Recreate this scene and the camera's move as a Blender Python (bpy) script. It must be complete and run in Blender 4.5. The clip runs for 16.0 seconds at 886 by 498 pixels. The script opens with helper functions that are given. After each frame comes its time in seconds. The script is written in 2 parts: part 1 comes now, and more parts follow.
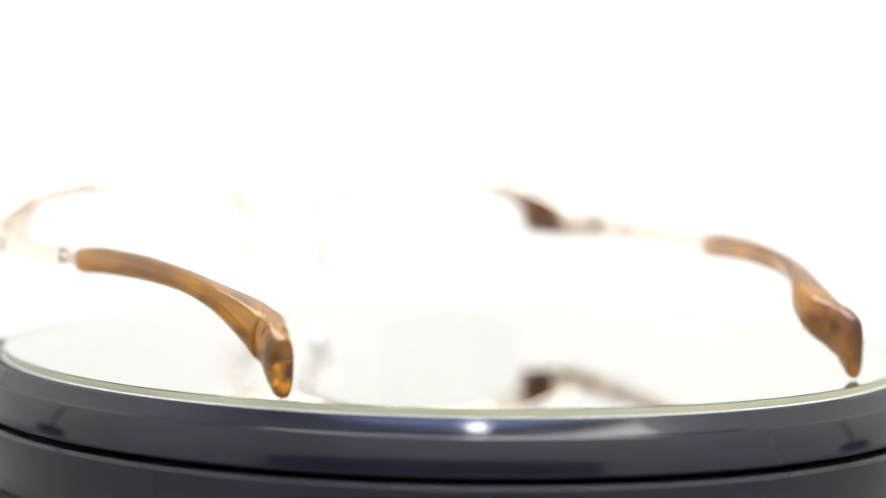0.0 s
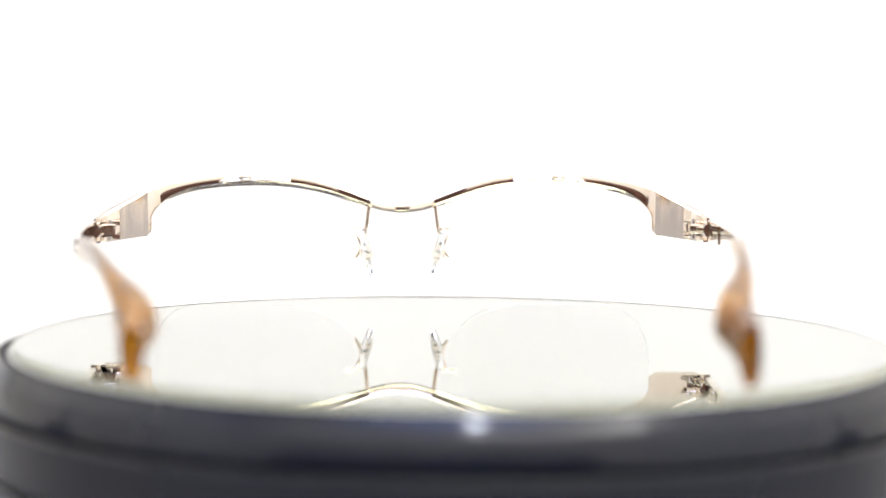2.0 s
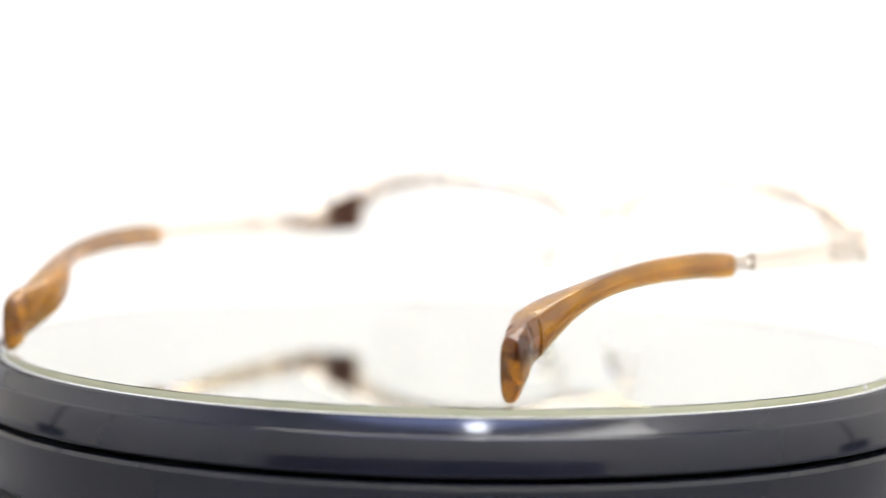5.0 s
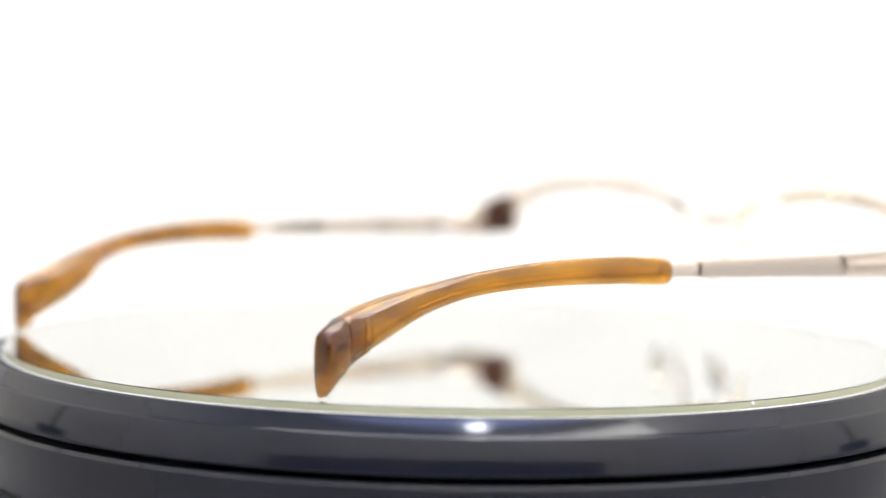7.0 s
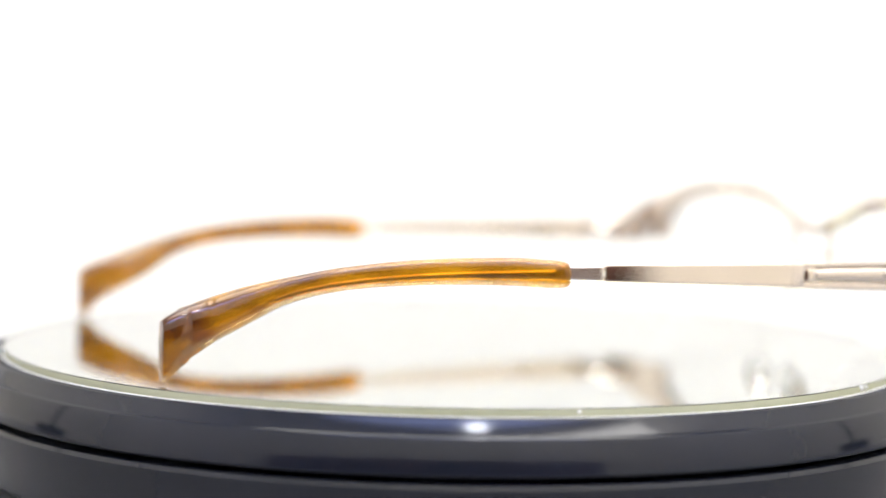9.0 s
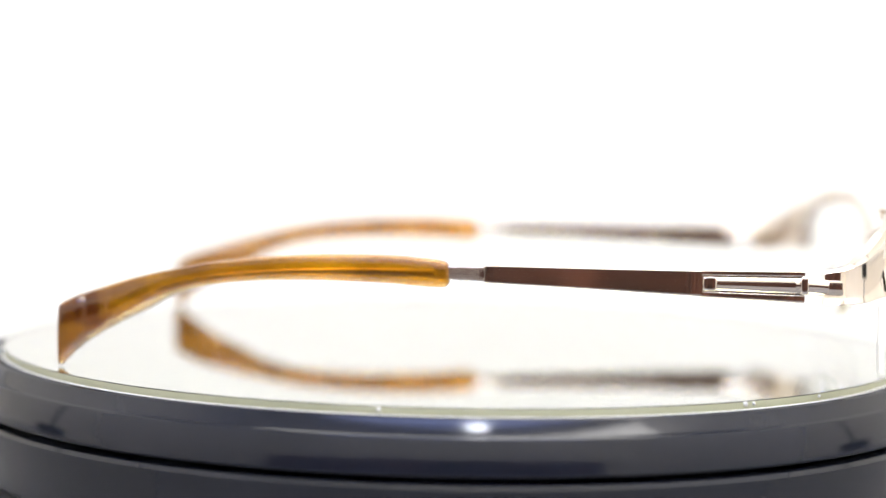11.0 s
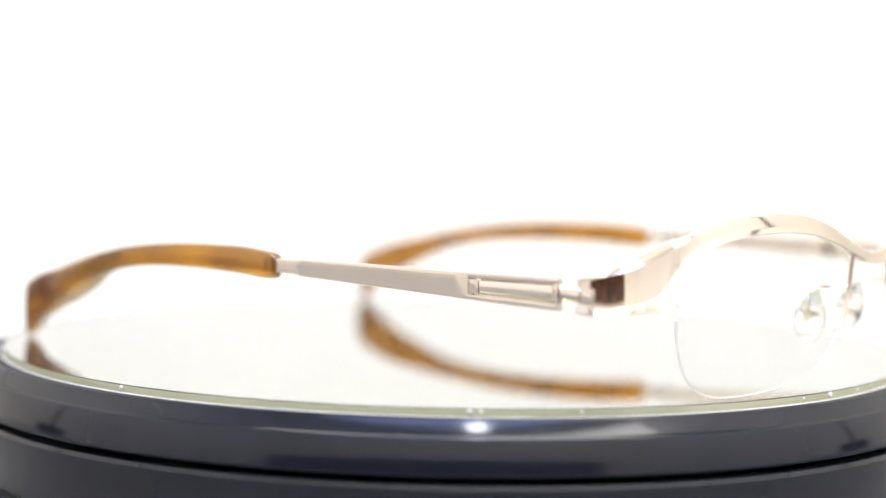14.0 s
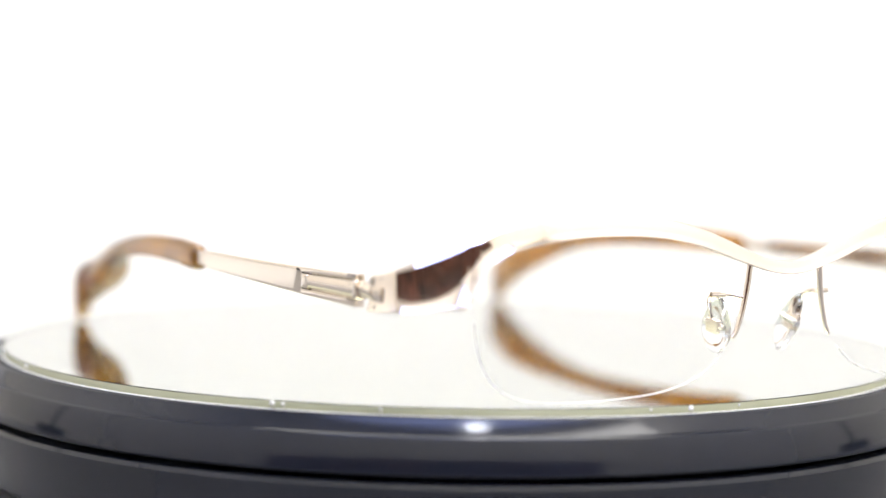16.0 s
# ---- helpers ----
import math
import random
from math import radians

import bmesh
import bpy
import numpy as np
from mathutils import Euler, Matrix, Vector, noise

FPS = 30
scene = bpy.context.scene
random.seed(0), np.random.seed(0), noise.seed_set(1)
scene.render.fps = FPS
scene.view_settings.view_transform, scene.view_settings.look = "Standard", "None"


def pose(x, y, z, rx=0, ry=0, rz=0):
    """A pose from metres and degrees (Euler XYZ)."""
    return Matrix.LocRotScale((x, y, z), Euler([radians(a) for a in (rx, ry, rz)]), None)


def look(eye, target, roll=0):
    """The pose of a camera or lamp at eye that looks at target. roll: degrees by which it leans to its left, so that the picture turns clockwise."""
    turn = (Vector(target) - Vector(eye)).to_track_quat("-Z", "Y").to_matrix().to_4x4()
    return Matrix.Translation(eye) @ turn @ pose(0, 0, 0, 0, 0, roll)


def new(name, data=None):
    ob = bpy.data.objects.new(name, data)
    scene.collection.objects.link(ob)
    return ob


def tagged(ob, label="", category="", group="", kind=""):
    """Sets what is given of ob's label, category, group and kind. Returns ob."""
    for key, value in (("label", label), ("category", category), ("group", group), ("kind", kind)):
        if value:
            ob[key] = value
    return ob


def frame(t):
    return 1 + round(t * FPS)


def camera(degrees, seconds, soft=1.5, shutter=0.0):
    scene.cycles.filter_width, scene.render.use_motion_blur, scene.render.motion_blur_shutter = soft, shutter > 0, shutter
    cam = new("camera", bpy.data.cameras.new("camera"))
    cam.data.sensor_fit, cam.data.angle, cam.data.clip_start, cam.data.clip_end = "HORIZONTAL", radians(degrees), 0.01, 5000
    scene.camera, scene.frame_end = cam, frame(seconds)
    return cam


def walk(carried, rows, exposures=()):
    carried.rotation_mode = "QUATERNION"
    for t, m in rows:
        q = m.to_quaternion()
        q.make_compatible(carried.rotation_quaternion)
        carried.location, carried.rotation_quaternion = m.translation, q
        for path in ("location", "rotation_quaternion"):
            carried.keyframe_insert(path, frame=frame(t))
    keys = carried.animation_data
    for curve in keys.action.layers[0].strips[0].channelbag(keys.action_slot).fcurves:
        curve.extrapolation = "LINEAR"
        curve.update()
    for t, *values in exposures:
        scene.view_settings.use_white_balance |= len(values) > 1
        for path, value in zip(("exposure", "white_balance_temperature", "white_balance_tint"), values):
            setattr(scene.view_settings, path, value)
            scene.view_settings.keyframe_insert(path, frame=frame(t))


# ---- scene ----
# Eyeglasses on a mirror-topped turntable, in a white product-photo corner.
MM = 0.001              # one millimetre in metres
SPIN = 10.513           # degrees a second, clockwise seen from above
START = 23.142          # heading of the turntable at 0 s
GLASS_TOP = 0.43        # mm, top of the mirror plate

# ---------------------------------------------------------------- camera
cam = camera(22.78, 16.0, soft=1.5)
cam.data.dof.use_dof = True
cam.data.dof.aperture_fstop = 7.2


def eye(k):
    """The camera's pose; k goes from 0, focused near, to 1, focused on the far side, where the head has sagged a little."""
    m = pose(0, -0.432, 0.052164 + 0.000609 * k, 90 - 4.393 - 0.1 * k, 0, 0.332 - 0.028 * k)
    return m @ pose(0, 0, 0.007884 * k, 0, 0, 1.085 - 0.501 * k)


walk(cam, [(0.0, eye(0)), (0.8, eye(0)), (1.0, eye(0.2)), (1.3, eye(1)), (4.0, eye(1)), (4.25, eye(0.4)), (4.6, eye(0)), (10.0, eye(0)), (16.0, eye(0))])
focus_point = tagged(new("focus_point"), kind="structure")
cam.data.dof.focus_object = focus_point

# ---------------------------------------------------------------- world and lights
world = bpy.data.worlds.new("room_air")
scene.world = world
world.use_nodes = True
world.node_tree.nodes["Background"].inputs[0].default_value = (0.9, 0.93, 1.0, 1)
world.node_tree.nodes["Background"].inputs[1].default_value = 0.05


def area(name, at, target, sx, sy, power, tint):
    d = bpy.data.lights.new(name, "AREA")
    d.shape, d.size, d.size_y, d.energy, d.color = "RECTANGLE", sx, sy, power, tint
    ob = new(name, d)
    ob.matrix_world = look(at, target)
    return ob


area("unseen_overhead_light", (0, 0.35, 1.75), (0, 0.35, 0), 1.7, 1.7, 47, (1.0, 0.977, 0.915))
# second panel, added out of view to brighten the walls mirrored in the metal
area("unseen_overhead_light", (0.75, -0.8, 1.95), (0.75, -0.8, 0), 1.4, 0.5, 25, (1.0, 0.97, 0.94))
area("window_light", (0, -1.44, 1.74), (0, 0, 0), 2.1, 0.42, 22, (0.38, 0.48, 1.0))
area("desk_lamp_light", (0.05, -0.42, 0.52), (0, 0, 0), 0.035, 0.012, 0.3, (0.86, 0.9, 1.0))


# ---------------------------------------------------------------- materials
def material(name):
    m = bpy.data.materials.new(name)
    m.use_nodes = True
    nt = m.node_tree
    return m, nt, nt.nodes["Principled BSDF"]


def node(nt, kind, **values):
    n = nt.nodes.new(kind)
    for k, v in values.items():
        n.inputs[k].default_value = v
    return n


def mottled(name, dark, light, scale, rough, metallic=0.0, bump=0.0, fine=0.0, rough_var=0.05, stretch=(1, 1, 1)):
    m, nt, b = material(name)
    co = nt.nodes.new("ShaderNodeTexCoord")
    mp = nt.nodes.new("ShaderNodeMapping")
    mp.inputs["Scale"].default_value = stretch
    nt.links.new(co.outputs["Object"], mp.inputs[0])
    n1 = node(nt, "ShaderNodeTexNoise", Scale=scale, Detail=5.0, Roughness=0.6)
    n2 = node(nt, "ShaderNodeTexNoise", Scale=fine or scale * 9, Detail=3.0)
    nt.links.new(mp.outputs[0], n1.inputs["Vector"])
    nt.links.new(mp.outputs[0], n2.inputs["Vector"])
    ramp = nt.nodes.new("ShaderNodeValToRGB")
    ramp.color_ramp.elements[0].position, ramp.color_ramp.elements[1].position = 0.3, 0.7
    ramp.color_ramp.elements[0].color, ramp.color_ramp.elements[1].color = (*dark, 1), (*light, 1)
    nt.links.new(n1.outputs[0], ramp.inputs[0])
    nt.links.new(ramp.outputs[0], b.inputs["Base Color"])
    mr = nt.nodes.new("ShaderNodeMapRange")
    mr.inputs["To Min"].default_value, mr.inputs["To Max"].default_value = max(rough - rough_var, 0.0), rough + rough_var
    nt.links.new(n2.outputs[0], mr.inputs["Value"])
    nt.links.new(mr.outputs[0], b.inputs["Roughness"])
    b.inputs["Metallic"].default_value = metallic
    if bump:
        bp = node(nt, "ShaderNodeBump", Strength=bump, Distance=0.0002)
        nt.links.new(n2.outputs[0], bp.inputs["Height"])
        nt.links.new(bp.outputs[0], b.inputs["Normal"])
    return m


GOLD = mottled("champagne_gold_plate", (0.86, 0.765, 0.665), (0.91, 0.82, 0.725), 60, 0.06, 1.0, rough_var=0.03)
SATIN = mottled("satin_champagne_gold", (0.86, 0.77, 0.67), (0.90, 0.81, 0.715), 60, 0.24, 1.0, rough_var=0.05, stretch=(1, 0.05, 1))
STEEL = mottled("bright_steel", (0.80, 0.78, 0.74), (0.9, 0.88, 0.85), 80, 0.08, 1.0, rough_var=0.04)
BLACK = mottled("black_gloss_enamel", (0.009, 0.0115, 0.018), (0.013, 0.0155, 0.024), 35, 0.11, 0.0, fine=900, rough_var=0.05)
BLACK.node_tree.nodes["Principled BSDF"].inputs["Specular IOR Level"].default_value = 0.4
BASE_BLACK = mottled("black_gloss_plastic", (0.011, 0.0135, 0.019), (0.016, 0.0185, 0.025), 40, 0.10, 0.0, fine=800, rough_var=0.05)
RUBBER = mottled("black_felt", (0.004, 0.004, 0.005), (0.010, 0.010, 0.011), 60, 0.8, 0.0)
PAPER = mottled("white_paper", (0.57, 0.567, 0.537), (0.60, 0.597, 0.567), 6, 0.7, 0.0, bump=0.05, fine=400)
PLASTER = mottled("cream_wall_paint", (0.80, 0.775, 0.72), (0.85, 0.825, 0.77), 3, 0.6, 0.0, bump=0.1, fine=90)
TABLE_GREY = mottled("grey_table_laminate", (0.15, 0.15, 0.155), (0.19, 0.19, 0.192), 8, 0.4, 0.0, bump=0.05, fine=500)
REFLECTED_DARK = mottled("dark_reflected_backing", (0.004, 0.006, 0.006), (0.130, 0.052, 0.036), 7, 0.85, 0.0, bump=0.3, fine=250)
SILVER = mottled("mirror_silvering", (0.91, 0.97, 0.875), (0.92, 0.98, 0.885), 12, 0.0, 1.0, rough_var=0.0)


def clear(name, tint, rough=0.0, ior=1.5):
    m, nt, b = material(name)
    b.inputs["Base Color"].default_value = (*tint, 1)
    b.inputs["Roughness"].default_value = rough
    b.inputs["Transmission Weight"].default_value = 1.0
    b.inputs["IOR"].default_value = ior
    return m


PLATE_GLASS = clear("greenish_plate_glass", (0.975, 0.987, 0.95))
FROST = mottled("frosted_glass_edge", (0.37, 0.38, 0.24), (0.48, 0.485, 0.33), 40, 0.25)
LENS_EDGE = mottled("frosted_lens_edge", (0.8, 0.8, 0.78), (0.9, 0.9, 0.88), 300, 0.35)


def thin_clear(name):
    """Coated lens plastic: clear, with a gloss that grows towards grazing angles."""
    m, nt, b = material(name)
    nt.nodes.remove(b)
    out = nt.nodes["Material Output"]
    see = node(nt, "ShaderNodeBsdfTransparent", Color=(0.998, 0.998, 0.998, 1))
    gloss = node(nt, "ShaderNodeBsdfGlossy", Color=(1, 1, 1, 1), Roughness=0.02)
    lw = nt.nodes.new("ShaderNodeLayerWeight")
    steep = nt.nodes.new("ShaderNodeMath")
    steep.operation = "POWER"
    steep.inputs[1].default_value = 5.0
    nt.links.new(lw.outputs["Facing"], steep.inputs[0])
    fres = nt.nodes.new("ShaderNodeMath")
    fres.operation = "MULTIPLY_ADD"
    fres.inputs[1].default_value, fres.inputs[2].default_value = 0.3, 0.02
    nt.links.new(steep.outputs[0], fres.inputs[0])
    mix = nt.nodes.new("ShaderNodeMixShader")
    nt.links.new(fres.outputs[0], mix.inputs[0])
    nt.links.new(see.outputs[0], mix.inputs[1])
    nt.links.new(gloss.outputs[0], mix.inputs[2])
    nt.links.new(mix.outputs[0], out.inputs["Surface"])
    return m


LENS = thin_clear("clear_lens")
SILICONE = clear("clear_silicone", (0.93, 0.935, 0.93), 0.08, 1.38)


def acetate():
    m, nt, b = material("amber_acetate")
    co = nt.nodes.new("ShaderNodeTexCoord")
    mp = nt.nodes.new("ShaderNodeMapping")
    mp.inputs["Scale"].default_value = (1.0, 0.06, 1.0)
    nt.links.new(co.outputs["Object"], mp.inputs[0])
    n1 = node(nt, "ShaderNodeTexNoise", Scale=330.0, Detail=3.0, Roughness=0.5, Distortion=0.25)
    n2 = node(nt, "ShaderNodeTexNoise", Scale=60.0, Detail=2.0)
    nt.links.new(mp.outputs[0], n1.inputs["Vector"])
    nt.links.new(co.outputs["Object"], n2.inputs["Vector"])
    mix = nt.nodes.new("ShaderNodeMath")
    mix.operation = "MULTIPLY_ADD"
    mix.inputs[1].default_value = 0.5
    nt.links.new(n2.outputs[0], mix.inputs[0])
    half = nt.nodes.new("ShaderNodeMath")
    half.operation = "MULTIPLY"
    half.inputs[1].default_value = 0.5
    nt.links.new(n1.outputs[0], half.inputs[0])
    nt.links.new(half.outputs[0], mix.inputs[2])
    # honey at the arm to brown at the tip, painting light lost in thickness
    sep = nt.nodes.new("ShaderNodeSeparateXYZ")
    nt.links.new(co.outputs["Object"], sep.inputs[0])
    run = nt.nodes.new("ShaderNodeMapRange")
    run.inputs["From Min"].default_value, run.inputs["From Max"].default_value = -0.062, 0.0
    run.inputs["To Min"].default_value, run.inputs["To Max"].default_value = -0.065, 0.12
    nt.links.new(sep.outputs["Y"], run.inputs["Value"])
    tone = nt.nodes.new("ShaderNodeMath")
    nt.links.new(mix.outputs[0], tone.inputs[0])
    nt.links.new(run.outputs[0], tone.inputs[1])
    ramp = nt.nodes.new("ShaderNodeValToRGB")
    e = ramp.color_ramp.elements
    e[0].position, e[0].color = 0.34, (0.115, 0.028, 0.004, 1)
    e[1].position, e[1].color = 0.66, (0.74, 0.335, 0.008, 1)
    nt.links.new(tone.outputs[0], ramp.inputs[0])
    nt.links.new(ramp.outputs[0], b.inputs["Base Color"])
    b.inputs["Roughness"].default_value = 0.16
    b.inputs["Transmission Weight"].default_value = 0.8
    b.inputs["IOR"].default_value = 1.48
    b.inputs["Coat Weight"].default_value = 0.5
    b.inputs["Coat Roughness"].default_value = 0.02
    return m


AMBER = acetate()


# ---------------------------------------------------------------- mesh helpers (all in millimetres)
def finish(name, bm, mat, smooth=True, sharp=35):
    bmesh.ops.recalc_face_normals(bm, faces=bm.faces)
    me = bpy.data.meshes.new(name)
    for v in bm.verts:
        v.co *= MM
    bm.to_mesh(me)
    bm.free()
    me.materials.append(mat)
    if smooth:
        me.polygons.foreach_set("use_smooth", [True] * len(me.polygons))
        me.set_sharp_from_angle(angle=radians(sharp))
    return me


def part(name, bm, mat, parent, label="", sharp=35):
    ob = new(name, finish(name, bm, mat, sharp=sharp))
    ob.parent = parent
    return tagged(ob, label)


def spline(keys, n):
    """Catmull-Rom through tuples of numbers, n steps a span."""
    k = [np.array(a, float) for a in keys]
    k = [2 * k[0] - k[1]] + k + [2 * k[-1] - k[-2]]
    out = []
    for i in range(1, len(k) - 2):
        p0, p1, p2, p3 = k[i - 1:i + 3]
        for j in range(n):
            t = j / n
            out.append(0.5 * (2 * p1 + (p2 - p0) * t + (2 * p0 - 5 * p1 + 4 * p2 - p3) * t * t + (3 * p1 - p0 - 3 * p2 + p3) * t ** 3))
    out.append(k[-2])
    return out


def section(power, n):
    """A superellipse from -1 to 1; power 2 is an ellipse, 8 nearly a rectangle."""
    pts = []
    for i in range(n):
        a = 2 * math.pi * (i + 0.5) / n
        c, s = math.cos(a), math.sin(a)
        pts.append((math.copysign(abs(c) ** (2 / power), c), math.copysign(abs(s) ** (2 / power), s)))
    return pts


def skin(bm, rings, caps=True):
    vs = [[bm.verts.new(p) for p in r] for r in rings]
    n = len(vs[0])
    for a, b in zip(vs, vs[1:]):
        for i in range(n):
            bm.faces.new((a[i], a[(i + 1) % n], b[(i + 1) % n], b[i]))
    if caps:
        bm.faces.new(vs[0][::-1])
        bm.faces.new(vs[-1])
    return vs


def band(stations, n=6, power=6.0, seg=20, ends=0.12, lean=0.0):
    """A bar swept through stations (x, y, top, bottom, thickness, narrowing of the lower edge), standing upright."""
    st = spline([tuple(v) + (0,) * (6 - len(v)) for v in stations], n)
    cs = section(power, seg)
    rings = []
    for i, s in enumerate(st):
        a, b = st[max(i - 1, 0)], st[min(i + 1, len(st) - 1)]
        d = Vector((b[0] - a[0], b[1] - a[1], 0)).normalized()
        side = Vector((-d.y, d.x, 0))
        c = Vector((s[0], s[1], (s[2] + s[3]) / 2))
        h, w = (s[2] - s[3]) / 2, s[4] / 2
        rings.append([c + side * (u * w * (1 - s[5] * (1 - v) / 2)) + Vector((0, lean * v * h, v * h)) for u, v in cs])
    if ends:
        for k, o in ((0, 1), (-1, -2)):
            mid = sum(rings[k], Vector()) / len(rings[k])
            step = (mid - sum(rings[o], Vector()) / len(rings[o])).normalized()
            cap = [mid + (p - mid) * (1 - ends) + step * 0.12 for p in rings[k]]
            if k == 0:
                rings.insert(0, cap)
            else:
                rings.append(cap)
    bm = bmesh.new()
    skin(bm, rings)
    return bm


def tube(points, radii, n=5, seg=12):
    st = spline([(*p, r) for p, r in zip(points, radii)], n)
    rings = []
    up = Vector((0.31, 0.2, 0.93))
    for i, s in enumerate(st):
        a, b = st[max(i - 1, 0)], st[min(i + 1, len(st) - 1)]
        d = Vector((b[:3] - a[:3])).normalized()
        e1 = d.cross(up).normalized()
        e2 = d.cross(e1)
        up = -e1.cross(d).normalized() if abs(d.dot(up)) > 0.95 else up
        rings.append([Vector(s[:3]) + (e1 * math.cos(2 * math.pi * j / seg) + e2 * math.sin(2 * math.pi * j / seg)) * s[3] for j in range(seg)])
    bm = bmesh.new()
    skin(bm, rings)
    return bm


def block(x0, x1, y0, y1, z0, z1, bevel=0.2, m=None):
    bm = bmesh.new()
    bmesh.ops.create_cube(bm, size=1.0)
    for v in bm.verts:
        v.co = Vector(((x0 + x1) / 2 + v.co.x * (x1 - x0), (y0 + y1) / 2 + v.co.y * (y1 - y0), (z0 + z1) / 2 + v.co.z * (z1 - z0)))
    if bevel:
        bmesh.ops.bevel(bm, geom=bm.edges[:], offset=bevel, segments=2, affect="EDGES", profile=0.5)
    if m:
        bm.transform(m)
    return bm


def lathe(profile, seg=256, closed=True):
    """A ring or disc turned round the z axis from (radius, z) pairs."""
    bm = bmesh.new()
    rows = []
    for r, z in profile:
        if r < 1e-6:
            rows.append([bm.verts.new((0, 0, z))])
        else:
            rows.append([bm.verts.new((r * math.cos(2 * math.pi * i / seg), r * math.sin(2 * math.pi * i / seg), z)) for i in range(seg)])
    pairs = list(zip(rows, rows[1:])) + ([(rows[-1], rows[0])] if closed else [])
    for a, b in pairs:
        for i in range(seg):
            j = (i + 1) % seg
            if len(a) == 1 and len(b) == 1:
                continue
            if len(a) == 1:
                bm.faces.new((a[0], b[i], b[j]))
            elif len(b) == 1:
                bm.faces.new((a[i], a[j], b[0]))
            else:
                bm.faces.new((a[i], a[j], b[j], b[i]))
    return bm


# ---------------------------------------------------------------- the room and the white sweep
TABLE = -23.6


def plain(name, bm, mat, label, category, kind="structure"):
    return tagged(new(name, finish(name, bm, mat)), label, category, kind=kind)


def room():
    w, d0, d1, h = 1500, -1500, 1500, 2050
    t = 60
    plain("wall_north", block(-w, w, d1, d1 + t, -800, h, 0), PLASTER, "plain cream wall behind the sweep", "wall")
    # the wall behind the camera, with a long high window through it
    bm = bmesh.new()
    for x0, x1, z0, z1 in ((-w, w, -800, 1500), (-w, w, 1980, h), (-w, -1150, 1500, 1980), (1150, w, 1500, 1980)):
        piece = block(x0, x1, d0 - t, d0, z0, z1, 0)
        me = bpy.data.meshes.new("piece")
        piece.to_mesh(me)
        piece.free()
        bm.from_mesh(me)
        bpy.data.meshes.remove(me)
    plain("wall_south", bm, PLASTER, "cream wall with a high window behind the camera", "wall")
    win = tagged(new("window_1"), "long high window with a white frame", "window", kind="structure")
    for x0, x1, z0, z1 in ((-1150, 1150, 1500, 1530), (-1150, 1150, 1950, 1980), (-1150, -1120, 1530, 1950), (1120, 1150, 1530, 1950), (-15, 15, 1530, 1950)):
        part("window_frame", block(x0, x1, d0 - 50, d0 - 15, z0, z1, 2), PLASTER, win)
    plain("wall_east", block(w, w + t, d0 - t, d1 + t, -800, h, 0), PLASTER, "plain cream side wall", "wall")
    plain("wall_west", block(-w - t, -w, d0 - t, d1 + t, -800, h, 0), PLASTER, "plain cream side wall", "wall")
    plain("ceiling", block(-w - t, w + t, d0 - t, d1 + t, h, h + t, 0), PLASTER, "plain cream ceiling", "ceiling")
    plain("floor", block(-w - t, w + t, d0 - t, d1 + t, -860, -800, 0), PLASTER, "pale floor under the photo table", "floor")


def paper_sweep():
    """White paper: flat on the table, curving up behind the turntable."""
    bm = bmesh.new()
    prof = [(125, TABLE)] + [(420 + 300 * math.sin(a), TABLE + 300 * (1 - math.cos(a))) for a in np.linspace(0, math.pi / 2, 24)] + [(720, 1500)]
    rows = [[bm.verts.new((x, y, z)) for x in np.linspace(-760, 760, 9)] for y, z in prof]
    for a, b in zip(rows, rows[1:]):
        for i in range(8):
            bm.faces.new((a[i], a[i + 1], b[i + 1], b[i]))
    ob = plain("backdrop", bm, PAPER, "seamless white paper sweep curving up behind the turntable", "backdrop")
    mod = ob.modifiers.new("paper", "SOLIDIFY")
    mod.thickness, mod.offset = 0.0006, -1
    return ob


def photo_table():
    t = tagged(new("photo_table"), "plain grey photo table under the paper sweep", "table")
    part("tabletop", block(-950, 950, -330, 760, TABLE - 31, TABLE - 1.0, 3), TABLE_GREY, t)
    for x in (-900, 900):
        for y in (-290, 720):
            part("leg", block(x - 25, x + 25, y - 25, y + 25, -800, TABLE - 31, 3), TABLE_GREY, t)


def curtain():
    """An added dark sheet behind the camera, for the polished metal to reflect."""
    bm = bmesh.new()
    xs = np.linspace(-1060, 820, 150)
    rows = [[bm.verts.new((x, -1250 + 18 * math.sin(x * 0.06) + 9 * math.sin(x * 0.021 + z * 0.002), z)) for x in xs] for z in (-790, -300, 60, 320)]
    for a, b in zip(rows, rows[1:]):
        for i in range(len(xs) - 1):
            bm.faces.new((a[i], a[i + 1], b[i + 1], b[i]))
    ob = tagged(new("curtain", finish("curtain", bm, REFLECTED_DARK)), "unseen dark brown and black sheet added behind the camera for the metal to reflect", "curtain")
    mod = ob.modifiers.new("cloth", "SOLIDIFY")
    mod.thickness = 0.002


def lamp_stand(x, y):
    """A black weighted stand beside the sweep, seen in the gloss of the rim."""
    t = tagged(new("lamp_stand"), "black metal lamp stand with a heavy square base", "lamp stand", group="stands beside the sweep")
    part("base_plate", block(-60, 60, -75, 75, TABLE - 1.0, TABLE + 60, 5), BASE_BLACK, t)
    part("pole", tube([(0, 0, TABLE + 56), (0, 0, 230), (0, 0, 430)], [11, 10, 9], 4, 16), BASE_BLACK, t)
    part("clamp", block(-20, 20, -18, 18, 415, 465, 4), BASE_BLACK, t)
    t.location = (x * MM, y * MM, 0)
    return t


room()
lamp_stand(880, 125)
lamp_stand(-880, 125)
photo_table()
paper_sweep()
curtain()


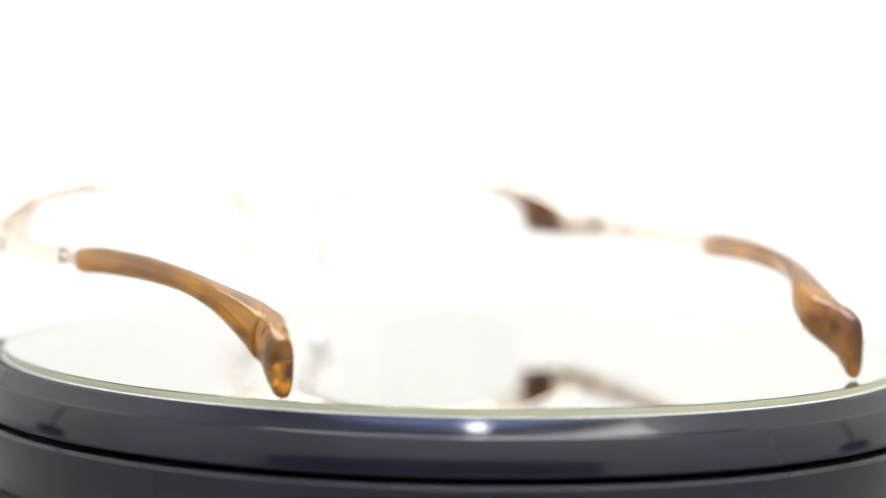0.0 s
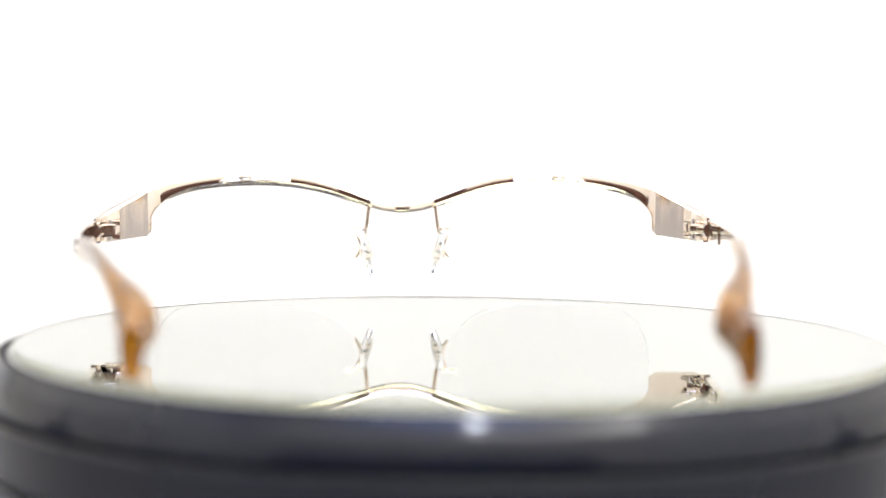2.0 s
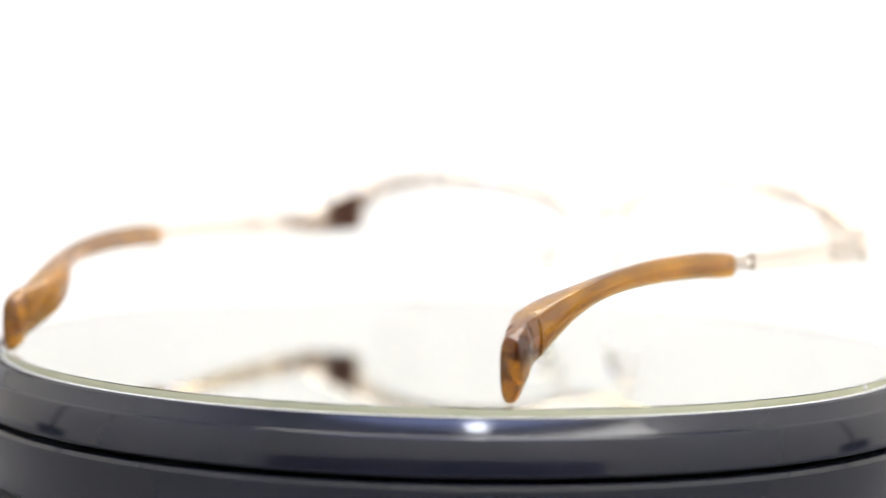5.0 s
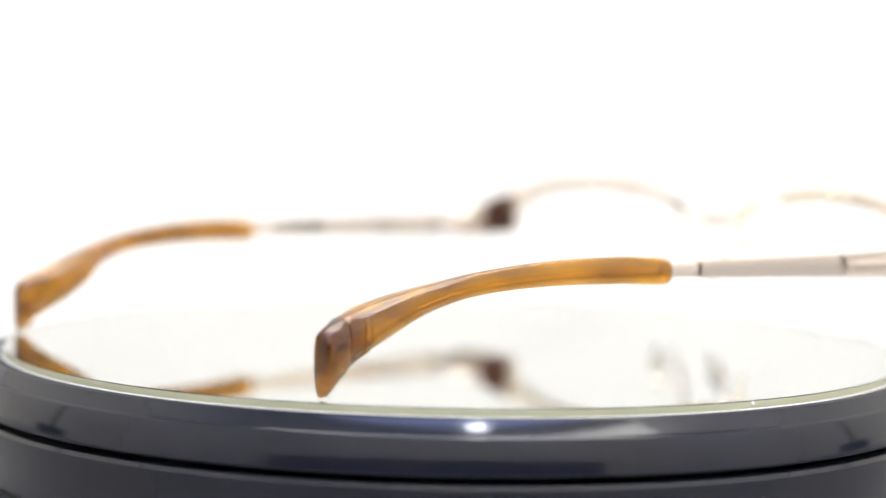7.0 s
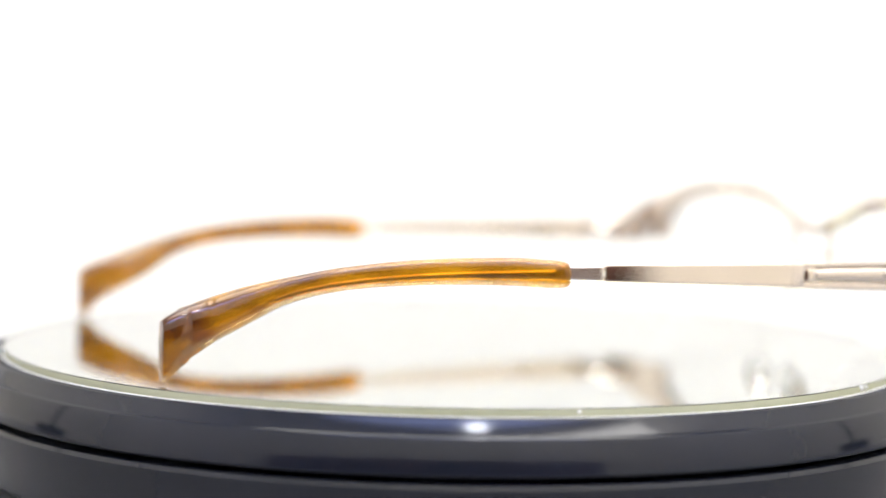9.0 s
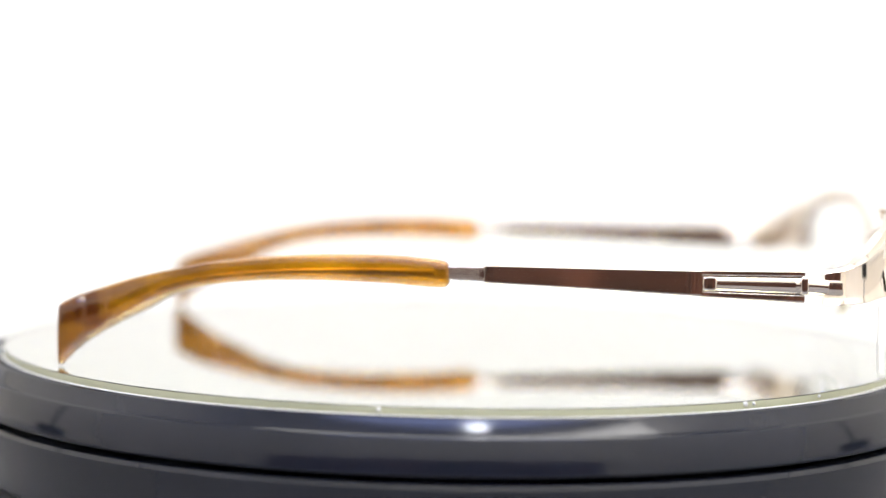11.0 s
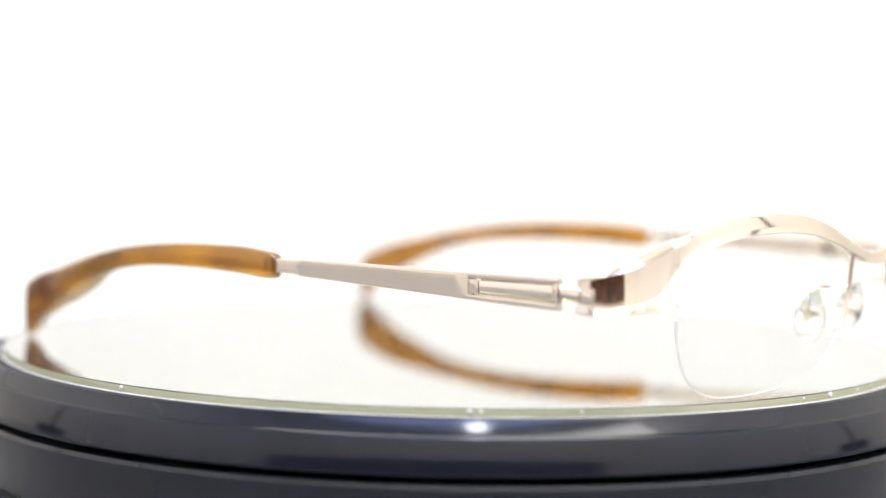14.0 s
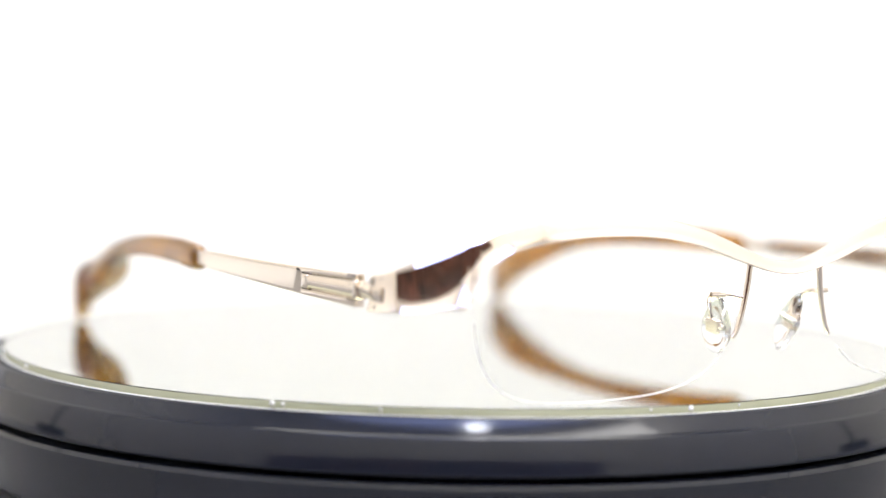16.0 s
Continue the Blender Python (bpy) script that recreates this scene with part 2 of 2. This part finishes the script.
# ---------------------------------------------------------------- the turntable
def turntable():
    t = tagged(new("turntable"), "round black gloss turntable with a mirror top", "turntable")
    base = lathe([(0, -22.9), (90.7, -22.9), (91.5, -22.2), (93.0, -13.0), (93.2, -11.7), (92.9, -10.95), (91.9, -10.6), (89.1, -10.45), (0, -10.45)])
    part("base", base, BASE_BLACK, t, "black gloss plastic base", 25)
    part("foot_ring", lathe([(70, -24.6), (80, -24.6), (80, -22.8), (70, -22.8)], 96), RUBBER, t, "black felt foot ring")
    part("bearing_ring", lathe([(0, -10.4), (87.6, -10.4), (87.6, -9.4), (0, -9.4)], 128), RUBBER, t, "dark gap ring between base and platter")
    platter = part("platter", lathe([(0, -9.9), (92.3, -9.88), (93.0, -9.7), (93.3, -9.35), (93.3, -8.95), (92.1, -3.85), (91.95, -3.6), (91.72, -3.4), (91.5, -3.2),
                                     (90.52, -0.9), (90.35, -0.7), (90.15, -0.64), (88.1, -1.02), (88.0, -1.3), (0, -1.3)]),
                   BLACK, t, "black gloss rotating platter with a bevelled rim", 25)
    mirror = part("mirror", lathe([(0, -0.9), (87.35, -0.9), (87.35, GLASS_TOP), (60, GLASS_TOP), (0, GLASS_TOP)]), PLATE_GLASS, platter, "greenish glass mirror plate with a polished edge", 3)
    mirror.visible_shadow = False
    part("ground_edge", lathe([(87.38, -1.0), (87.55, -1.0), (87.55, GLASS_TOP - 0.16), (87.5, GLASS_TOP - 0.08), (87.37, GLASS_TOP - 0.08)]), FROST, platter, "pale green ground edge of the glass")
    # dark ring added to draw the dark reflected line at the far edge
    part("edge_dark_ring", lathe([(87.37, GLASS_TOP - 0.06), (87.5, GLASS_TOP - 0.06), (87.5, GLASS_TOP + 0.06), (87.42, GLASS_TOP + 0.085), (87.37, GLASS_TOP + 0.065)]), RUBBER, platter, "thin dark ring added for the dark reflected line at the far edge")
    # white ring puts the highlight line round the glass into colour
    part("edge_glint_ring", lathe([(87.6, -1.2), (87.95, -1.2), (87.95, -0.86), (87.6, -0.8)]), LENS_EDGE, platter, "thin white ring painted as the highlight line round the glass")
    # added matt ring, hides the bright reflection on the rim's flat top
    part("matt_cover_ring", lathe([(88.1, -1.0), (90.1, -0.64), (90.1, -0.6), (89.9, -0.58), (88.12, -0.92)]), RUBBER, platter, "matt dark ring added over the rim's flat top to stop its reflection")
    part("silvering", lathe([(0, -1.1), (87.3, -1.1), (87.3, -0.93), (0, -0.93)]), SILVER, platter, "silvered mirror layer", 3)
    for ang, size in ((-5.2, 0.32), (35.8, 0.42), (37.0, 0.28), (47.6, 0.25), (76.4, 0.22), (81.2, 0.45), (87.5, 0.2)):
        bm = bmesh.new()
        bmesh.ops.create_icosphere(bm, subdivisions=2, radius=size)
        for v in bm.verts:
            v.co = v.co * (0.8 + 0.4 * noise.random()) + Vector((87.6 * math.cos(radians(ang)), 87.6 * math.sin(radians(ang)), 0.0))
        part("edge_speck", bm, LENS_EDGE, platter, "small bright speck on the glass edge")
    return t, platter


# ---------------------------------------------------------------- the eyeglasses
def bow(x):
    """How far forward the front stands at x, from its wrap."""
    return 83.5 - 8.4 * (x / 62) ** 2


def temple(g, s):
    """One side: s = 1 right, -1 left. The left arm sits a little more folded in."""
    tuck = 0.0 if s > 0 else 9.9
    pull = 0.0 if s > 0 else 2.6
    drop = 0.0 if s > 0 else -0.3

    def at(x, y, *rest):
        k = max(0.0, (60 - y) / 128)
        x = x - tuck * k * k
        return (x * s, y + pull * k * k, *rest)

    arm = band([at(66.9, -1.0, 19.85, 17.5, 1.0), at(67.5, 3.0, 19.9, 17.4, 1.0), at(68.2, 7.6, 20.0, 17.3, 1.0)], 4, 8, 20)
    tm = part("temple", arm, SATIN, g, "champagne gold temple arm")
    part("arm_blade", band([at(68.4, 7.9, 20.25, 17.2, 1.5), at(68.6, 9.4, 20.3, 17.15, 1.6), at(69.9, 27, 20.35, 16.6, 1.6), at(70.5, 44.3, 20.4, 15.9, 1.6)], 6, 14, 32, 0.06), GOLD, tm, "polished gold tapering blade")
    part("inner_plate", band([at(69.9, 44.2, 20.3, 16.0, 0.8), at(70.1, 61.2, 20.5, 15.6, 0.8)], 4, 14, 20, 0), GOLD, tm)
    part("upper_rail", band([at(70.5, 44.25, 20.4, 19.55, 1.6), at(70.7, 61.3, 20.6, 19.75, 1.6)], 4, 12, 24, 0.03), GOLD, tm)
    part("lower_rail", band([at(70.5, 44.25, 16.85, 15.9, 1.6), at(70.7, 61.3, 16.6, 15.3, 1.6)], 4, 12, 24, 0.03), GOLD, tm)
    part("slot_stop", band([at(70.75, 44.6, 19.4, 17.0, 1.5), at(70.85, 46.5, 19.4, 17.0, 1.5)], 3, 10, 20, 0.1), GOLD, tm, "small square gold stop in the slot")
    part("inlay_bar", band([at(70.75, 46.7, 19.45, 17.0, 1.7), at(71.0, 60.9, 19.6, 16.75, 1.7)], 4, 2.6, 28, 0.1), GOLD, tm, "raised gold inlay bar in the slot")
    part("slot_end", band([at(70.95, 60.9, 19.7, 16.7, 2.0), at(70.98, 61.9, 19.7, 16.7, 2.0)], 2, 9, 20, 0.08), GOLD, tm, "square gold end of the inlay bar")
    part("hinge_barrel", tube([at(70.3, 59.8, 18.2), at(70.2, 62.4, 18.2), at(69.9, 65.2, 18.0)], [1.7, 1.45, 1.6], 4, 16), GOLD, tm, "gold hinge barrel")
    part("hinge_knuckle", band([at(69.9, 61.6, 19.1, 17.0, 1.8), at(69.8, 63.0, 18.7, 16.7, 1.5), at(69.5, 65.2, 18.9, 16.8, 1.8)], 4, 5, 18, 0.1), GOLD, tm, "gold hinge knuckle")
    for z in (19.2, 17.1):
        part("hinge_screw", tube([at(69.6, 61.5, z - 0.35), at(69.6, 61.5, z + 0.35)], [0.8, 0.8], 2, 14), STEEL, tm)
    part("lock_screw", tube([at(67.6, 7.3, 18.7), at(68.9, 7.3, 18.7)], [0.55, 0.55], 2, 14), STEEL, tm)
    low = 0.0 if s > 0 else 1.05
    dip = low * 0.4
    tip = band([at(67.0, 1.5, 19.9, 16.9, 2.2), at(66.95, 1.0, 20.5, 16.35, 2.9), at(66.75, -0.3, 20.85, 16.15, 3.2), at(66.2, -4.0, 21.15, 16.25, 3.3), at(65.3, -10, 21.4, 16.55, 3.2),
                at(63.4, -24, 21.0, 16.6, 2.9), at(61.6, -37, 19.7, 15.7, 3.0, 0.05), at(59.7, -46, 18.0, 13.5, 4.4, 0.0), at(57.5, -53, 16.3, 9.8, 6.2, -0.15), at(56.6, -58.0, 14.8, 7.2, 6.6, -0.2),
                at(56.6, -60.0, 14.1, 6.1, 6.4, -0.1), at(56.7, -60.9, 13.8, 5.5, 5.8, 0.0), at(57.2, -63.4, 12.95, 3.9 + dip * 0.3, 5.0, 0.1), at(57.65, -64.4, 12.6, 2.95 + dip * 0.5, 5.0, 0.15),
                at(57.8, -65.8, 11.95, 1.5 + dip, 4.8, 0.15), at(57.9, -67.1, 11.25, 0.25 + low, 4.4, 0.15), at(57.95, -67.8, 10.7, 0.15 + low, 3.7, 0.15)], 7, 2.8, 36, 0.25)
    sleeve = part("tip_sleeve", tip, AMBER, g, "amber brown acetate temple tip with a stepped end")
    part("core_wire", band([at(67.1, 4.0, 19.3, 17.4, 0.9), at(65.9, -6, 19.2, 17.6, 0.8), at(63.9, -20, 18.8, 17.7, 0.75), at(62.3, -33, 17.9, 17.0, 0.7), at(61.2, -43, 16.4, 15.5, 0.65), at(60.3, -50, 14.3, 13.5, 0.6)], 6, 4, 14, 0.3), GOLD, sleeve, "gold core wire inside the acetate")
    return tm


# the front from the nose to the hinge: x, y (None: on the wrap), top, bottom, ridge, top bevel, how far the ridge stands out, how much higher the back ends
FRONT = [(7.6, None, 24.5, 22.1, 23.1, 0.25, 0.3, 0.7), (12.5, None, 26.4, 23.6, 24.6, 0.25, 0.32, 0.9), (18, None, 28.4, 25.4, 26.4, 0.25, 0.32, 1.0), (24, None, 29.9, 26.7, 27.7, 0.25, 0.32, 1.0),
         (31, None, 30.6, 27.4, 28.4, 0.25, 0.32, 1.0), (39, None, 30.6, 27.4, 28.4, 0.25, 0.3, 1.0), (46, None, 30.0, 26.8, 27.8, 0.25, 0.28, 1.0), (51, None, 29.2, 25.8, 27.0, 0.25, 0.22, 0.9),
         (54.3, 77.1, 28.6, 24.6, 26.2, 0.28, 0.16, 0.7), (56.4, 76.7, 28.0, 23.3, 25.2, 0.32, 0.12, 0.45), (58.2, 76.2, 27.4, 21.5, 23.8, 0.8, 0.08, 0.25), (59.2, 75.8, 27.1, 19.5, 22.6, 0.9, 0.06, 0.1),
         (59.8, 75.55, 26.85, 17.6, 21.6, 0.9, 0.05, 0), (60.05, 75.4, 26.75, 16.2, 21.2, 0.9, 0.05, 0), (61.9, 74.5, 25.7, 16.0, 18.7, 0.95, 0.05, 0), (64.5, 73.05, 24.4, 15.7, 17.3, 0.9, 0.05, 0),
         (67.0, 71.4, 23.1, 15.4, 16.7, 0.75, 0.06, 0), (68.8, 69.6, 22.1, 15.2, 16.4, 0.55, 0.08, 0), (69.8, 67.4, 21.2, 15.1, 16.2, 0.4, 0.1, 0), (70.2, 64.6, 20.7, 15.1, 16.2, 0.4, 0.1, 0)]


def moulding(rows, s, first=0, last=None):
    """A bar swept along the front: flat back, bevelled top, upright upper face and a lower flange that flares outwards."""
    rings = []
    for i, (x, y, top, low, ridge, bevel, out, rise) in enumerate(rows):
        a, b = rows[max(i - 1, 0)], rows[min(i + 1, len(rows) - 1)]
        d = Vector(((b[0] - a[0]) * s, b[1] - a[1], 0)).normalized()
        away = Vector((-d.y, d.x, 0))
        if away.dot(Vector((x * s * 0.4, y, 0))) < 0:
            away.negate()
        c = Vector((x * s, y, 0))
        chamfer = 0.4 + 0.2 * rise
        back = -0.85 - float(np.interp(abs(x), (56.8, 59, 61, 65, 67, 69, 70.2), (0, 0.3, 0.7, 1.1, 1.1, 0.5, 0.1)))
        face = 0.85 + out
        lip = face + 0.48 * (ridge - low)
        shape = ((back, low + rise + 0.12), (back, top - chamfer), (back + 0.05, top - chamfer + 0.1), (back + 0.45, top), (0.4, top), (0.78, top - bevel + 0.06), (0.85, top - bevel - 0.06),
                 (face - 0.02, ridge + 0.1), (face + 0.05, ridge - 0.1), (lip - 0.03, low + 0.12), (lip - 0.12, low), (0.2, low + 0.03), (back + 0.1, low + rise))
        rings.append([c + away * u + Vector((0, 0, v)) for u, v in shape])
    bm = bmesh.new()
    skin(bm, rings[first:last])
    return bm


FRONT = spline([(v[0], bow(v[0]) if v[1] is None else v[1], *v[2:]) for v in FRONT], 5)
SEAM = 10 * 5           # the end piece begins here


def end_piece(g, s):
    ep = part("end_piece", moulding(FRONT, s, SEAM), GOLD, g, "polished gold end piece wrapping to the hinge", 28)
    part("hinge_leaf", block(66.2 * s, 68.6 * s, 64.6, 68.2, 17.0, 19.3, 0.25), GOLD, ep)
    part("hinge_leaf", block(65.2 * s, 66.8 * s, 66.3, 69.4, 16.2, 17.0, 0.2), GOLD, ep)
    part("hinge_leaf", block(65.2 * s, 66.8 * s, 66.3, 69.4, 19.3, 20.1, 0.2), GOLD, ep)
    part("front_tab", block(70.55 * s, 71.25 * s, 65.3, 67.9, 16.7, 19.2, 0.25), GOLD, ep, "small raised rectangular tab")
    part("hinge_pin", tube([(67.3 * s, 66.3, 16.0), (67.3 * s, 66.3, 20.4)], [0.65, 0.65], 2, 14), STEEL, ep)


def brow(g, s):
    br = part("brow_bar", moulding(FRONT, s, 0, SEAM + 1), GOLD, g, "polished champagne gold brow bar", 28)
    plate = [(x * s, bow(x) - 1.05, t, t - 1.5, 0.7) for x, t in ((26.5, 29.8), (31, 30.2), (36, 30.25), (41.5, 29.9))]
    part("back_plate", band(plate, 5, 8, 20, 0.1, 0.45), GOLD, br, "bright gold plate behind the brow bar")
    part("rib_clip", tube([(35.4 * s, bow(35.4) - 1.3, 29.5), (36.8 * s, bow(36.8) - 1.7, 29.55), (38.6 * s, bow(38.6) - 1.3, 29.45)], [0.4, 0.75, 0.4], 4, 14), GOLD, br, "small rounded gold clip")
    part("rib_clip", tube([(40.8 * s, bow(41) - 1.2, 28.7), (42.0 * s, bow(42) - 1.4, 28.6), (43.0 * s, bow(43) - 1.2, 28.45)], [0.35, 0.55, 0.35], 3, 12), GOLD, br, "small rounded gold clip")
    # rim wire down the nose side of the lens, and the lens groove under the bar
    part("rim_wire", tube([(7.9 * s, 83.3, 23.2), (8.2 * s, 83.2, 19.7), (8.9 * s, 83.1, 15.7), (10.1 * s, 83.0, 11.8), (11.1 * s, 82.9, 10.2)], [0.5, 0.55, 0.5, 0.45, 0.35], 5, 12), GOLD, br, "thin gold rim wire beside the nose")


def bridge(g):
    rows = [(x, bow(x), *v, 0.25, 0.3, 0.6) for x, v in ((-7.7, (24.55, 22.15, 23.15)), (-4.5, (23.6, 21.3, 22.3)), (0, (23.1, 20.8, 21.8)), (4.5, (23.6, 21.3, 22.3)), (7.7, (24.55, 22.15, 23.15)))]
    b = part("bridge", moulding(spline(rows, 5), 1), GOLD, g, "gold saddle bridge", 28)
    for s in (-1, 1):
        part("bridge_plate", band([(1.8 * s, bow(2) - 1.1, 22.95, 21.5, 0.7), (4.5 * s, bow(4.5) - 1.1, 23.4, 21.9, 0.7), (7.4 * s, bow(7.4) - 1.1, 24.2, 22.7, 0.7)], 4, 7, 16, 0.1, 0.3), GOLD, b)


def lens(g, s):
    outline = [(8.9, 22.4), (8.9, 18), (9.9, 13.6), (11.6, 10.0), (13.8, 7.0), (17.9, 3.9), (24.4, 1.9), (32, 1.0), (40.6, 0.55), (49, 1.0), (54.4, 3.4), (57.4, 8), (58.6, 14), (58.4, 19), (56.8, 23.4), (53, 26), (47, 27.4),
               (38.5, 28.1), (30, 28.0), (21, 26.7), (14, 24.5)]
    low = 0.0 if s > 0 else 1.0
    pts = spline([*outline, outline[0]], 6)[:-1]
    c = np.array((34.0, 15.0))
    bm = bmesh.new()

    def sheet(off, inset):
        rings = []
        for k in (0.02, 0.25, 0.5, 0.75, 0.93, 1.0):
            r = []
            for p in pts:
                q = c + (np.array(p) - c) * (k * (1 - inset))
                r.append(bm.verts.new((q[0] * s, bow(q[0]) - 0.25 + off - 2.2 * ((q[1] - 15) / 15) ** 2 * 0.25, q[1] + low * max(0, (14 - q[1]) / 14))))
            rings.append(r)
        for a, b in zip(rings, rings[1:]):
            for i in range(len(a)):
                j = (i + 1) % len(a)
                bm.faces.new((a[i], a[j], b[j], b[i]))
        bm.faces.new(rings[0])
        return rings[-1]

    f, k = sheet(0.45, 0.012), sheet(-0.45, 0.012)
    mid = [bm.verts.new(((p[0]) * s, bow(p[0]) - 0.25 - 0.55 * ((p[1] - 15) / 15) ** 2, p[1] + low * max(0, (14 - p[1]) / 14))) for p in pts]
    for a, b in ((f, mid), (mid, k)):
        for i in range(len(a)):
            j = (i + 1) % len(a)
            bm.faces.new((a[i], a[j], b[j], b[i]))
    ob = part("lens", bm, LENS, g, "clear rimless-bottom demo lens", 20)
    ob.visible_shadow = False
    cord = [(p[0] * s, bow(p[0]) - 0.3 - 0.55 * ((p[1] - 15) / 15) ** 2, p[1] + low * max(0, (14 - p[1]) / 14)) for p in outline[4:13]]
    wire = part("nylon_cord", tube(cord, [0.12] * len(cord), 5, 8), LENS_EDGE, ob, "clear nylon cord in the lens groove")
    wire.visible_shadow = False


def nose_pad(g, s):
    arm = part("pad_arm", tube([(8.8 * s, 82.9, 17.0), (10.3 * s, 80.9, 17.3), (10.9 * s, 78.2, 17.2), (10.6 * s, 76.4, 16.2), (9.9 * s, 75.9, 14.4), (9.4 * s, 75.9, 12.9)], [0.45, 0.42, 0.4, 0.4, 0.42, 0.45], 6, 12), GOLD, g, "thin curved gold pad arm")
    part("pad_stub", tube([(9.6 * s, 80.6, 17.3), (11.4 * s, 80.2, 17.25), (13.2 * s, 79.8, 17.3)], [0.35, 0.4, 0.5], 3, 12), GOLD, arm, "short gold stub on the pad arm")
    turn = Matrix.Translation((8.3 * s, 75.9, 11.7)) @ Euler((radians(-14), radians(14 * s), radians(10 * s))).to_matrix().to_4x4()
    bm = bmesh.new()
    bmesh.ops.create_uvsphere(bm, u_segments=28, v_segments=18, radius=1.0)
    for v in bm.verts:
        x, y, z = v.co
        w = 2.7 * (1.0 - 0.22 * z) * (1 + 0.1 * math.cos(3 * z))
        v.co = Vector((x * 1.25 - 0.10 * z * z, y * w, z * 5.4))
    bm.transform(turn)
    pad = part("nose_pad", bm, SILICONE, arm, "clear silicone nose pad")
    pad.visible_shadow = False
    part("pad_box", block(-0.55 + 0.9 * s, 0.55 + 0.9 * s, -1.3, 1.3, -1.1, 1.5, 0.25, turn), SATIN, arm, "small bright metal pad mount")
    part("pad_screw", tube([turn @ Vector((0.6 * s, -2.0, 0.3)), turn @ Vector((0.6 * s, 2.0, 0.3))], [0.55, 0.55], 2, 12), STEEL, arm)


def eyeglasses():
    g = tagged(new("eyeglasses"), "half-rim champagne gold eyeglasses with amber tips, standing on a mirror", "eyeglasses")
    bridge(g)
    for s in (1, -1):
        brow(g, s)
        end_piece(g, s)
        lens(g, s)
        nose_pad(g, s)
        temple(g, s)
    # sits a little off the axis and leans by one degree
    seat = pose(-9.3 * MM, 0, 0, 0, -0.55, 0)
    for o in g.children:
        o.matrix_basis = seat @ o.matrix_basis
    return g


table_top, platter = turntable()
glasses = eyeglasses()


def motions():
    rows = [(t, pose(0, 0, 0, 0, 0, START - SPIN * t)) for t in np.arange(0, 16.01, 0.5)]
    walk(platter, rows)
    walk(glasses, rows)
    # the focus is pulled to the front of the glasses and back to the near tips
    pulls = [(0.0, 0.368), (0.75, 0.368), (1.0, 0.395), (1.3, 0.485), (1.6, 0.497), (3.8, 0.497), (4.0, 0.488), (4.2, 0.425), (4.5, 0.368), (16.0, 0.368)]
    walk(focus_point, [(t, eye(0) @ pose(0, 0, -d)) for t, d in pulls])


motions()
